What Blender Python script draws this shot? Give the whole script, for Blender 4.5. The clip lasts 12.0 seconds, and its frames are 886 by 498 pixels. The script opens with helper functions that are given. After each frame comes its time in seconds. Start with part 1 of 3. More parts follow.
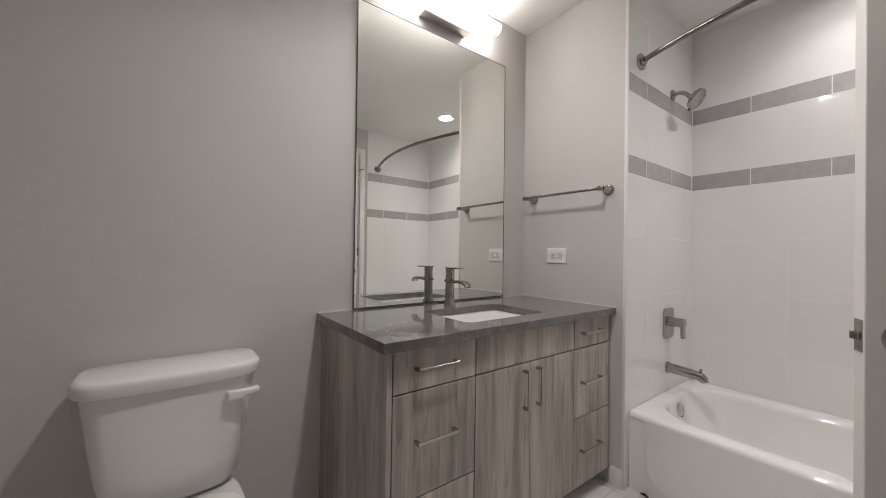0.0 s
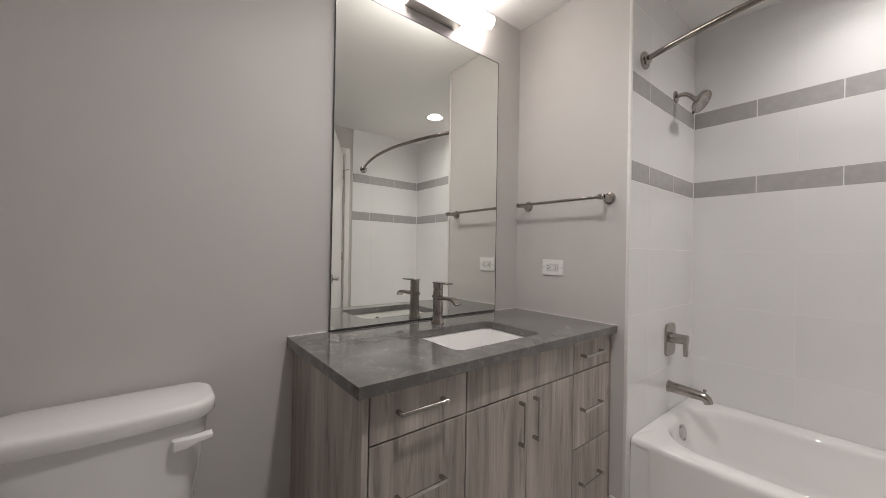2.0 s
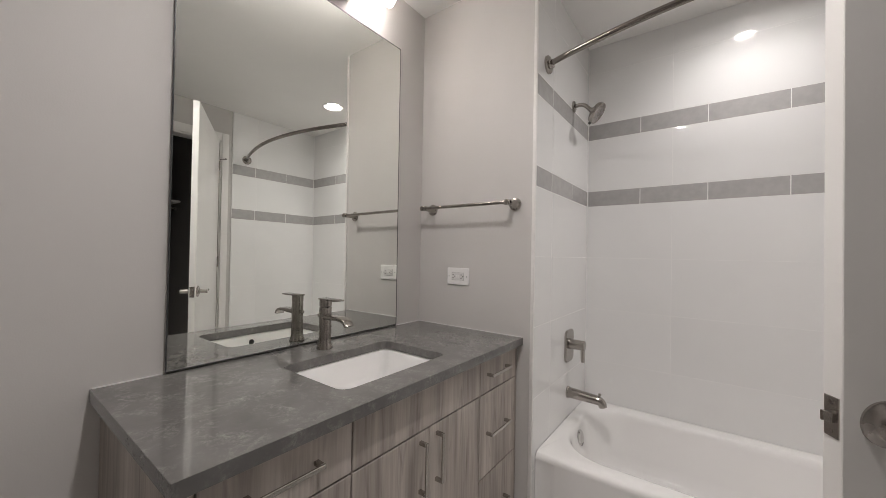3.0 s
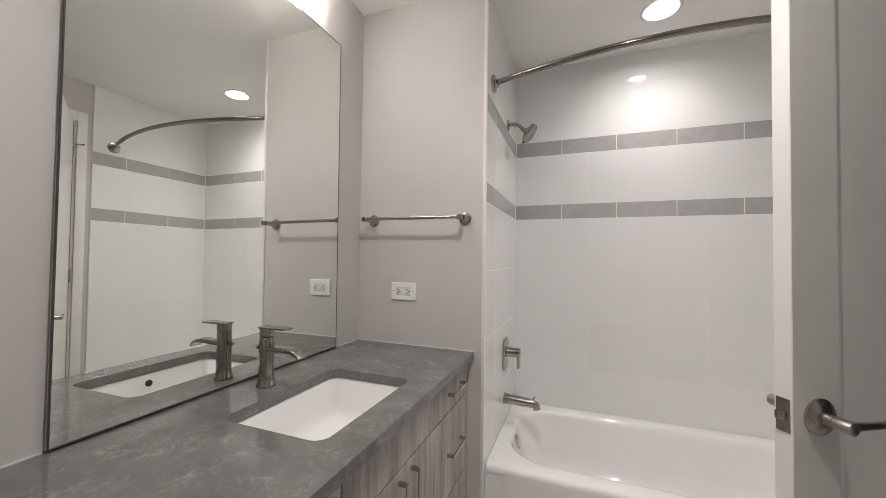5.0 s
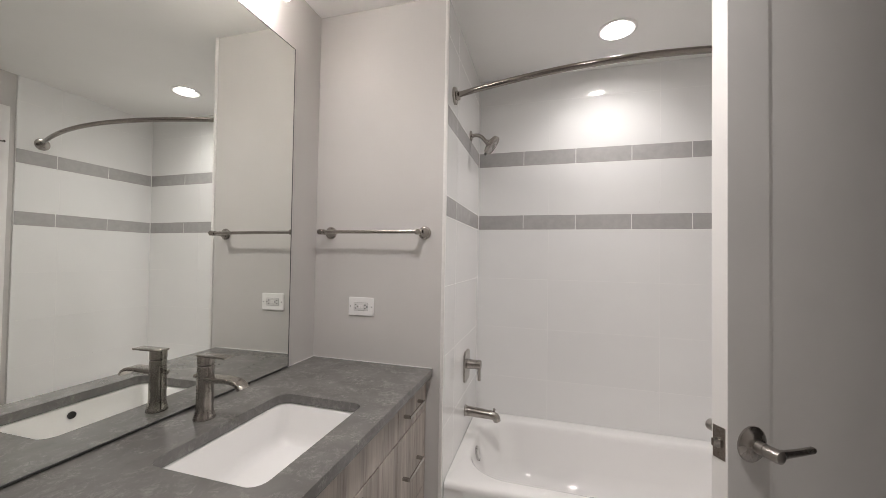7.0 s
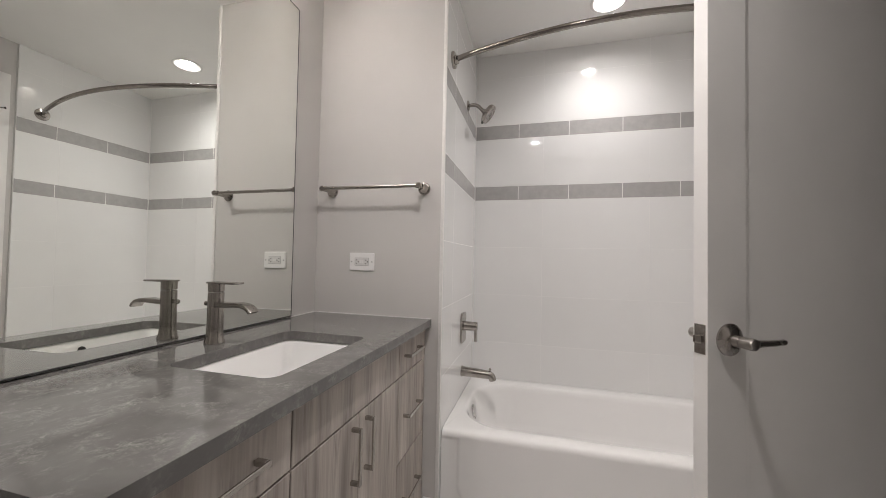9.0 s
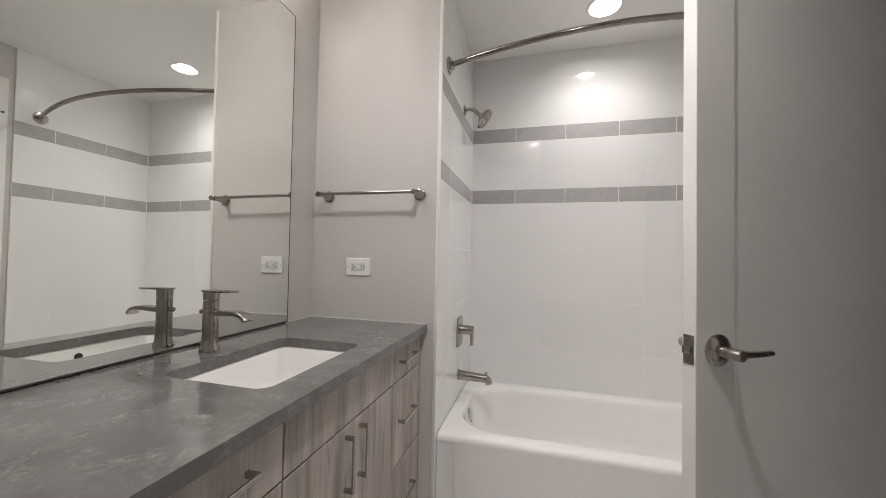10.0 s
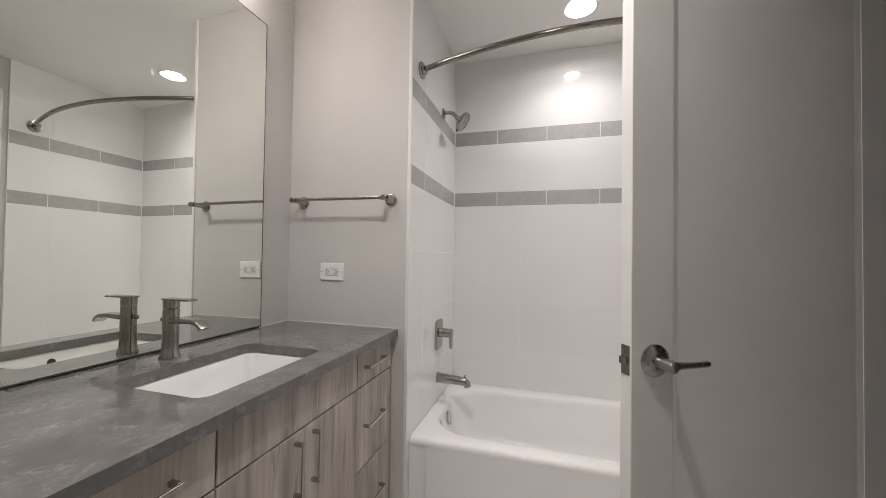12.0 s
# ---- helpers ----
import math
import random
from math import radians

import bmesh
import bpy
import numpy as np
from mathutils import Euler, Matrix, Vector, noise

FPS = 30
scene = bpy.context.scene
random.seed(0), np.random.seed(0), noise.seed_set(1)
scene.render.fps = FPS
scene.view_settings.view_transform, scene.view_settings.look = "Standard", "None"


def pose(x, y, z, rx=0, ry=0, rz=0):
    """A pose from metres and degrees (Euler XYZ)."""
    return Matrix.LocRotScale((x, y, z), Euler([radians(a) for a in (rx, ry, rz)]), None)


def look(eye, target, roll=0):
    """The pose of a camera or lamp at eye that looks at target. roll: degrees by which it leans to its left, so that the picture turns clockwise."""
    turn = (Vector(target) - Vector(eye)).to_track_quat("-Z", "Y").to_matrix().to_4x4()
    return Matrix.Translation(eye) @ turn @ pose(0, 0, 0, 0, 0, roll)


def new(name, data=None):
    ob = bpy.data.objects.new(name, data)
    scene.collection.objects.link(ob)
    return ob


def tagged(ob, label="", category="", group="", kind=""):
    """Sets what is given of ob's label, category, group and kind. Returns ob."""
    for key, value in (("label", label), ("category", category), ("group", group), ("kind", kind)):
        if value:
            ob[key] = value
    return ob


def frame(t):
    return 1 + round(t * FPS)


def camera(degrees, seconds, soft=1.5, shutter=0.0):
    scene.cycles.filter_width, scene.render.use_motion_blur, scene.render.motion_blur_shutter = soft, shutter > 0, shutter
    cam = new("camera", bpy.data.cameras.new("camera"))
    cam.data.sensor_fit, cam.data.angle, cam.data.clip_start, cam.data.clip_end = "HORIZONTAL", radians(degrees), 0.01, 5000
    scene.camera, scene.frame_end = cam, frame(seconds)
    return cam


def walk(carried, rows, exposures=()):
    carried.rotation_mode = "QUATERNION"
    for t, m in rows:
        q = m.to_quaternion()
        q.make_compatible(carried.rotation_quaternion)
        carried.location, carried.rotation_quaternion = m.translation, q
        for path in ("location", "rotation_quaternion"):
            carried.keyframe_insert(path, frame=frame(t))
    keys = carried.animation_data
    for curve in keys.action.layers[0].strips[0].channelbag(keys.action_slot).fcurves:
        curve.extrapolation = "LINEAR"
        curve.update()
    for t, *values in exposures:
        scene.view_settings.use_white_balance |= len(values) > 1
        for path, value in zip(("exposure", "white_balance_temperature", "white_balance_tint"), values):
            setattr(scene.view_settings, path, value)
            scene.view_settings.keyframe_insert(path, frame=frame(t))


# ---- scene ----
cam = camera(102.0, 12.0, soft=0.8)
PATH = [
    (0, (1.495, -1.748, 1.129), (-0.104, -0.548, 1.147), 0.9),
    (0.5, (1.509, -1.743, 1.09), (-0.097, -0.551, 1.108), 1.0),
    (1, (1.499, -1.737, 1.097), (-0.11, -0.55, 1.112), 1.0),
    (1.5, (1.44, -1.688, 1.126), (-0.17, -0.501, 1.142), 1.0),
    (2, (1.376, -1.649, 1.195), (-0.188, -0.402, 1.206), 1.1),
    (2.5, (1.346, -1.574, 1.229), (-0.081, -0.173, 1.244), 1.0),
    (3, (1.252, -1.468, 1.229), (0.052, 0.132, 1.255), 1.1),
    (3.2, (1.221, -1.437, 1.25), (0.115, 0.229, 1.272), 1.3),
    (5, (1.019, -1.529, 1.279), (0.316, 0.343, 1.328), 0.8),
    (5.5, (1.042, -1.494, 1.325), (0.404, 0.401, 1.373), 0.8),
    (6, (1.057, -1.485, 1.345), (0.472, 0.427, 1.392), 0.8),
    (6.5, (1.063, -1.488, 1.345), (0.504, 0.431, 1.392), 1.0),
    (7, (1.053, -1.489, 1.351), (0.51, 0.436, 1.396), 1.0),
    (9, (1.05, -1.544, 1.139), (0.54, 0.389, 1.195), 1.2),
    (9.5, (1.055, -1.552, 1.124), (0.546, 0.381, 1.178), 1.3),
    (10, (1.072, -1.547, 1.168), (0.561, 0.386, 1.219), 1.2),
    (10.5, (1.074, -1.563, 1.154), (0.566, 0.371, 1.207), 1.3),
    (11, (1.09, -1.599, 1.084), (0.565, 0.33, 1.142), 1.3),
    (11.5, (1.11, -1.596, 1.12), (0.572, 0.33, 1.168), 1.3),
    (12, (1.237, -1.51, 1.201), (0.682, 0.411, 1.241), 0.9),
]
EXPOSURES = [(0, -0.02), (1, -0.02), (2, -0.04), (3, -0.02), (5, 0.09), (7, 0.11), (9, 0.11), (12, 0.11)]
walk(cam, [(t, look(eye, target, roll)) for t, eye, target, roll in PATH], EXPOSURES)

# ---- light ----
world = bpy.data.worlds.new("world")
world.use_nodes = True
world.node_tree.nodes["Background"].inputs[0].default_value = (0.02, 0.02, 0.02, 1)
world.node_tree.nodes["Background"].inputs[1].default_value = 0.3
scene.world = world
TUBE_GLOW, LENS_GLOW = 23.5, 110.0
SHOWER_WATTS, ROOM_WATTS = 2.8, 9.8          # recessed lamps
SHOWER_BEAM, ROOM_BEAM = 124.0, 148.0         # the width of their beams, degrees

# ---- plan, metres: mirror wall x = 0, towel wall y = 0, tub alcove y > 0 ----
TILE_W, TILE_N, TILE_E = 0.640, 0.813, 2.222      # faces of the tiled walls
# SOUTH: unseen closing wall, set far back to weaken its bounce light
CEIL, SOUTH = 2.500, -3.200
TOP, CTR_X, CTR_S = 0.870, 0.596, -1.272          # worktop
LATCH, DOOR_A, DOOR_W, DOOR_H, DOOR_T = (1.425, -0.599), 28.5, 0.902, 2.198, 0.036
TUBE_C = (0.090, -0.655, 2.361)
LAMPS = ((1.392, 0.440), (1.000, -1.090))        # recessed lights: over the tub, over the floor


# ---- materials ----
def mat(name, color, rough=0.5, metal=0.0, spec=0.5, coat=0.0, vary=0.06, scale=3.0, bump=0.0, bump_scale=200.0, rvary=0.0, rand=0.0, stretch=None, emit=None):
    m = bpy.data.materials.new(name)
    m.use_nodes = True
    nt = m.node_tree
    b = nt.nodes["Principled BSDF"]
    b.inputs["Roughness"].default_value = rough
    b.inputs["Metallic"].default_value = metal
    b.inputs["Specular IOR Level"].default_value = spec
    b.inputs["Coat Weight"].default_value = coat
    b.inputs["Coat Roughness"].default_value = 0.05
    geo = nt.nodes.new("ShaderNodeNewGeometry")
    mp = nt.nodes.new("ShaderNodeMapping")
    nt.links.new(geo.outputs["Position"], mp.inputs["Vector"])
    if stretch:
        mp.inputs["Scale"].default_value = stretch
    no = nt.nodes.new("ShaderNodeTexNoise")
    no.inputs["Scale"].default_value = scale
    no.inputs["Detail"].default_value = 5
    nt.links.new(mp.outputs[0], no.inputs["Vector"])
    ramp = nt.nodes.new("ShaderNodeValToRGB")
    ramp.color_ramp.elements[0].position, ramp.color_ramp.elements[1].position = 0.3, 0.7
    ramp.color_ramp.elements[0].color = (*[c * (1 - vary) for c in color], 1)
    ramp.color_ramp.elements[1].color = (*[min(1, c * (1 + vary)) for c in color], 1)
    nt.links.new(no.outputs["Fac"], ramp.inputs["Fac"])
    out = ramp.outputs[0]
    if rand:
        info = nt.nodes.new("ShaderNodeObjectInfo")
        mr = nt.nodes.new("ShaderNodeMapRange")
        mr.inputs["To Min"].default_value, mr.inputs["To Max"].default_value = 1 - rand, 1 + rand
        nt.links.new(info.outputs["Random"], mr.inputs["Value"])
        mul = nt.nodes.new("ShaderNodeVectorMath")
        mul.operation = "SCALE"
        nt.links.new(out, mul.inputs[0])
        nt.links.new(mr.outputs[0], mul.inputs["Scale"])
        out = mul.outputs[0]
    nt.links.new(out, b.inputs["Base Color"])
    if rvary:
        r2 = nt.nodes.new("ShaderNodeMapRange")
        r2.inputs["To Min"].default_value, r2.inputs["To Max"].default_value = max(0.0, rough - rvary), rough + rvary
        nt.links.new(no.outputs["Fac"], r2.inputs["Value"])
        nt.links.new(r2.outputs[0], b.inputs["Roughness"])
    if bump:
        n2 = nt.nodes.new("ShaderNodeTexNoise")
        n2.inputs["Scale"].default_value, n2.inputs["Detail"].default_value = bump_scale, 3
        nt.links.new(mp.outputs[0], n2.inputs["Vector"])
        bp = nt.nodes.new("ShaderNodeBump")
        bp.inputs["Strength"].default_value, bp.inputs["Distance"].default_value = bump, 0.002
        nt.links.new(n2.outputs["Fac"], bp.inputs["Height"])
        nt.links.new(bp.outputs[0], b.inputs["Normal"])
    if emit:
        b.inputs["Emission Color"].default_value = (*emit[0], 1)
        b.inputs["Emission Strength"].default_value = emit[1]
    return m


def wood_mat():
    m = bpy.data.materials.new("grey_laminate")
    m.use_nodes = True
    nt = m.node_tree
    L = nt.links.new
    b = nt.nodes["Principled BSDF"]
    geo = nt.nodes.new("ShaderNodeNewGeometry")
    info = nt.nodes.new("ShaderNodeObjectInfo")
    shift = nt.nodes.new("ShaderNodeVectorMath")
    shift.operation = "SCALE"
    shift.inputs[0].default_value = (0.0, 0.0, 3.0)
    L(info.outputs["Random"], shift.inputs["Scale"])
    add = nt.nodes.new("ShaderNodeVectorMath")
    L(geo.outputs["Position"], add.inputs[0])
    L(shift.outputs[0], add.inputs[1])

    def layer(sc, detail, dist):
        mp = nt.nodes.new("ShaderNodeMapping")
        mp.inputs["Scale"].default_value = sc
        L(add.outputs[0], mp.inputs["Vector"])
        n = nt.nodes.new("ShaderNodeTexNoise")
        n.inputs["Scale"].default_value, n.inputs["Detail"].default_value, n.inputs["Distortion"].default_value = 1.0, detail, dist
        L(mp.outputs[0], n.inputs["Vector"])
        return n.outputs["Fac"]

    broad, fine, streak = layer((15, 15, 0.8), 5, 0.5), layer((125, 125, 5.5), 4, 0.25), layer((40, 40, 4.2), 5, 1.0)
    ramp = nt.nodes.new("ShaderNodeValToRGB")
    el = ramp.color_ramp.elements
    el[0].position, el[0].color = 0.30, (0.27, 0.235, 0.208, 1)
    el[1].position, el[1].color = 0.72, (0.60, 0.548, 0.497, 1)
    mid = ramp.color_ramp.elements.new(0.5)
    mid.color = (0.435, 0.386, 0.346, 1)
    mix = nt.nodes.new("ShaderNodeMath")
    mix.operation = "MULTIPLY_ADD"
    L(fine, mix.inputs[0])
    mix.inputs[1].default_value = 0.38
    m2 = nt.nodes.new("ShaderNodeMath")
    m2.operation = "MULTIPLY_ADD"
    L(broad, m2.inputs[0])
    m2.inputs[1].default_value, m2.inputs[2].default_value = 0.88, -0.15
    L(m2.outputs[0], mix.inputs[2])
    L(mix.outputs[0], ramp.inputs["Fac"])
    dark = nt.nodes.new("ShaderNodeValToRGB")
    dark.color_ramp.elements[0].position, dark.color_ramp.elements[0].color = 0.28, (0.67, 0.65, 0.65, 1)
    dark.color_ramp.elements[1].position, dark.color_ramp.elements[1].color = 0.43, (1, 1, 1, 1)
    L(streak, dark.inputs["Fac"])
    mul = nt.nodes.new("ShaderNodeMix")
    mul.data_type, mul.blend_type = "RGBA", "MULTIPLY"
    mul.inputs["Factor"].default_value = 1.0
    L(ramp.outputs[0], mul.inputs["A"])
    L(dark.outputs[0], mul.inputs["B"])
    L(mul.outputs["Result"], b.inputs["Base Color"])
    b.inputs["Roughness"].default_value = 0.48
    bp = nt.nodes.new("ShaderNodeBump")
    bp.inputs["Strength"].default_value, bp.inputs["Distance"].default_value = 0.12, 0.001
    L(fine, bp.inputs["Height"])
    L(bp.outputs[0], b.inputs["Normal"])
    return m


def quartz_mat():
    m = bpy.data.materials.new("grey_quartz")
    m.use_nodes = True
    nt = m.node_tree
    L = nt.links.new
    b = nt.nodes["Principled BSDF"]
    geo = nt.nodes.new("ShaderNodeNewGeometry")

    def tex(scale, detail, dist, rough=0.55):
        n = nt.nodes.new("ShaderNodeTexNoise")
        n.inputs["Scale"].default_value, n.inputs["Detail"].default_value = scale, detail
        n.inputs["Distortion"].default_value, n.inputs["Roughness"].default_value = dist, rough
        L(geo.outputs["Position"], n.inputs["Vector"])
        return n.outputs["Fac"]

    def ramp(fac, stops):
        r = nt.nodes.new("ShaderNodeValToRGB")
        r.color_ramp.elements[0].position, r.color_ramp.elements[0].color = stops[0][0], (*[stops[0][1]] * 3, 1)
        r.color_ramp.elements[1].position, r.color_ramp.elements[1].color = stops[-1][0], (*[stops[-1][1]] * 3, 1)
        for p, v in stops[1:-1]:
            r.color_ramp.elements.new(p).color = (v, v, v, 1)
        L(fac, r.inputs["Fac"])
        return r.outputs[0]

    vein = ramp(tex(38, 6, 0.7, 0.66), [(0.40, 0), (0.49, 1), (0.51, 1), (0.60, 0)])
    where = ramp(tex(15, 6, 0.7, 0.68), [(0.45, 0), (0.78, 1)])
    fleck = ramp(tex(95, 4, 0.4, 0.7), [(0.35, 0), (0.7, 1)])
    cloud = ramp(tex(9, 5, 0.5), [(0.25, 0.108), (0.75, 0.156)])
    tint = nt.nodes.new("ShaderNodeMix")
    tint.data_type, tint.blend_type = "RGBA", "MULTIPLY"
    tint.inputs["Factor"].default_value = 1.0
    tint.inputs["B"].default_value = (1.05, 1.0, 0.955, 1)
    L(cloud, tint.inputs["A"])
    mul = nt.nodes.new("ShaderNodeMath")
    mul.operation = "MULTIPLY"
    L(vein, mul.inputs[0])
    L(where, mul.inputs[1])
    mul2 = nt.nodes.new("ShaderNodeMath")
    mul2.operation = "MULTIPLY"
    L(mul.outputs[0], mul2.inputs[0])
    L(fleck, mul2.inputs[1])
    mix = nt.nodes.new("ShaderNodeMix")
    mix.data_type = "RGBA"
    L(mul2.outputs[0], mix.inputs["Factor"])
    L(tint.outputs["Result"], mix.inputs["A"])
    mix.inputs["B"].default_value = (0.38, 0.362, 0.343, 1)
    L(mix.outputs["Result"], b.inputs["Base Color"])
    b.inputs["Roughness"].default_value = 0.06
    b.inputs["Specular IOR Level"].default_value = 0.55
    return m


PAINT = mat("grey_wall_paint", (0.600, 0.577, 0.557), 0.60, vary=0.025, scale=2.0, bump=0.10, bump_scale=260)
CEILING = mat("white_ceiling_paint", (0.93, 0.915, 0.89), 0.75, vary=0.02, scale=2.0, bump=0.10, bump_scale=220)
WHITE_TRIM = mat("white_trim_paint", (0.83, 0.81, 0.79), 0.38, vary=0.02, scale=6, bump=0.04, bump_scale=120)
DOOR_PAINT = mat("white_door_paint", (0.83, 0.81, 0.785), 0.33, vary=0.025, scale=4, bump=0.05, bump_scale=140, rvary=0.02)
TILE_WHITE = mat("white_gloss_tile", (0.858, 0.852, 0.842), 0.012, vary=0.012, scale=4, bump=0.0008, bump_scale=9, rand=0.012)
TILE_GREY = mat("grey_border_tile", (0.44, 0.427, 0.418), 0.26, vary=0.06, scale=30, bump=0.05, bump_scale=90, rand=0.05)
GROUT = mat("pale_grout", (0.88, 0.87, 0.855), 0.85, vary=0.04, scale=40, bump=0.15, bump_scale=300)
FLOOR_TILE = mat("pale_floor_tile", (0.70, 0.685, 0.67), 0.35, vary=0.06, scale=7, bump=0.04, bump_scale=80, rand=0.03)
PORCELAIN = mat("white_porcelain", (0.81, 0.797, 0.783), 0.045, spec=0.55, coat=0.3, vary=0.01, scale=3)
ENAMEL = mat("white_tub_enamel", (0.89, 0.875, 0.86), 0.05, spec=0.55, coat=0.2, vary=0.012, scale=3)
PLASTIC = mat("white_plastic", (0.88, 0.865, 0.85), 0.30, vary=0.015, scale=20)
SOCKET = mat("white_socket_plastic", (0.74, 0.725, 0.71), 0.35, vary=0.02, scale=40)
NICKEL = mat("brushed_nickel", (0.40, 0.372, 0.345), 0.17, 1.0, vary=0.05, scale=40, bump=0.05, bump_scale=50, stretch=(6, 6, 60), rvary=0.05)
ROD_METAL = mat("dark_brushed_nickel", (0.275, 0.248, 0.227), 0.14, 1.0, vary=0.06, scale=30, rvary=0.04)
RUBBER = mat("dark_grey_rubber", (0.10, 0.095, 0.09), 0.5, vary=0.08, scale=40)
NICKEL_DARK = mat("satin_nickel", (0.45, 0.42, 0.395), 0.27, 1.0, vary=0.04, scale=30, rvary=0.03)
PULL_METAL = mat("light_satin_nickel", (0.43, 0.405, 0.378), 0.25, 1.0, vary=0.04, scale=40, rvary=0.04)
NICKEL_PLATE = mat("pale_satin_nickel", (0.66, 0.62, 0.59), 0.38, 1.0, vary=0.03, scale=40)
LEVER = mat("smooth_satin_nickel", (0.46, 0.43, 0.405), 0.30, 1.0, vary=0.03, scale=20)
CHROME = mat("polished_chrome", (0.62, 0.61, 0.60), 0.06, 1.0, vary=0.01, scale=10)
SILVER = mat("mirror_silver", (0.94, 0.96, 0.925), 0.0, 1.0, vary=0.0, scale=1)
EDGE = mat("dark_mirror_edge", (0.10, 0.10, 0.10), 0.3, 0.6, vary=0.05, scale=30)
# near-black stands for shade in gaps and holes; scrap's own tone on the chip
BLACK = mat("shade_and_scrap_black", (0.02, 0.019, 0.018), 0.6, vary=0.1, scale=30)
SEAM = mat("seam_shade_and_fitting_grey", (0.36, 0.35, 0.34), 0.5, vary=0.05, scale=40)
CAULK = mat("white_caulk", (0.80, 0.78, 0.76), 0.5, vary=0.03, scale=60)
# dark grey puts the closet's missing light into its wall colour
CLOSET = mat("shade_dark_closet_wall", (0.16, 0.148, 0.14), 0.75, vary=0.04, scale=3)
TUBE_MAT = mat("lit_frosted_glass", (0.9, 0.88, 0.86), 0.4, vary=0.0, emit=((1.0, 0.94, 0.912), TUBE_GLOW))
LENS = mat("lit_lamp_lens", (0.9, 0.88, 0.86), 0.4, vary=0.0, emit=((1.0, 0.955, 0.935), LENS_GLOW))
WOOD, QUARTZ = wood_mat(), quartz_mat()

# ---- building helpers ----
ROOT = {}


def thing(name, label, category, m=None, kind="", group=""):
    ob = new(name)
    ob.empty_display_size = 0.1
    if m is not None:
        ob.matrix_basis = m
    ROOT[ob] = m if m is not None else Matrix()
    return tagged(ob, label, category, group, kind)


def finish(bm, material, sharp=28, name="part"):
    bmesh.ops.recalc_face_normals(bm, faces=bm.faces)
    me = bpy.data.meshes.new(name)
    bm.to_mesh(me)
    bm.free()
    me.materials.append(material)
    me.polygons.foreach_set("use_smooth", [True] * len(me.polygons))
    me.set_sharp_from_angle(angle=radians(sharp))
    return me


def part(name, bm, material, parent=None, label="", local=False, sharp=28):
    """One mesh under a thing or a part; vertices in the world, or with local in the thing's own axes."""
    ob = new(name, finish(bm, material, sharp, name))
    if parent:
        ob.parent = parent
        if parent in ROOT and not local:
            ob.matrix_parent_inverse = ROOT[parent].inverted()
    return tagged(ob, label)


def structure(name, bm, material, label, category="wall"):
    return tagged(part(name, bm, material), label, category, kind="structure")


def box(x0, x1, y0, y1, z0, z1, bevel=0.0, seg=2, bm=None):
    bm = bm or bmesh.new()
    r = bmesh.ops.create_cube(bm, size=1.0, matrix=Matrix.LocRotScale(((x0 + x1) / 2, (y0 + y1) / 2, (z0 + z1) / 2), None, (abs(x1 - x0), abs(y1 - y0), abs(z1 - z0))))
    if bevel:
        edges = list({e for v in r["verts"] for e in v.link_edges})
        bmesh.ops.bevel(bm, geom=edges, offset=bevel, segments=seg, affect="EDGES", profile=0.5)
    return bm


def loft(rings, cap0=True, cap1=True, closed=True, bm=None):
    bm = bm or bmesh.new()
    vs = [[bm.verts.new(p) for p in r] for r in rings]
    n = len(rings[0])
    for a, b in zip(vs, vs[1:]):
        for i in range(n if closed else n - 1):
            j = (i + 1) % n
            bm.faces.new((a[i], a[j], b[j], b[i]))
    if cap0:
        bm.faces.new(list(reversed(vs[0])))
    if cap1:
        bm.faces.new(vs[-1])
    return bm


def rrect(x0, x1, y0, y1, r, z=None, n=6):
    """Corner points of a rounded rectangle; radius r, n steps a corner."""
    pts = []
    for cx, cy, a in ((x1 - r, y1 - r, 0), (x0 + r, y1 - r, 90), (x0 + r, y0 + r, 180), (x1 - r, y0 + r, 270)):
        for k in range(n + 1):
            t = radians(a + 90 * k / n)
            pts.append((cx + r * math.cos(t), cy + r * math.sin(t)))
    return [(x, y, z) for x, y in pts] if z is not None else pts


def circle(c, u, v, r, n=24):
    c, u, v = Vector(c), Vector(u), Vector(v)
    return [c + r * (math.cos(2 * math.pi * k / n) * u + math.sin(2 * math.pi * k / n) * v) for k in range(n)]


def axes(d):
    d = Vector(d).normalized()
    h = Vector((0, 0, 1)) if abs(d.z) < 0.9 else Vector((1, 0, 0))
    u = h.cross(d).normalized()
    return d, u, d.cross(u)


def turned(origin, direction, profile, n=28, bm=None):
    """A turned solid: profile of (distance along, radius)."""
    d, u, v = axes(direction)
    return loft([circle(Vector(origin) + d * s, u, v, max(r, 1e-4), n) for s, r in profile], bm=bm)


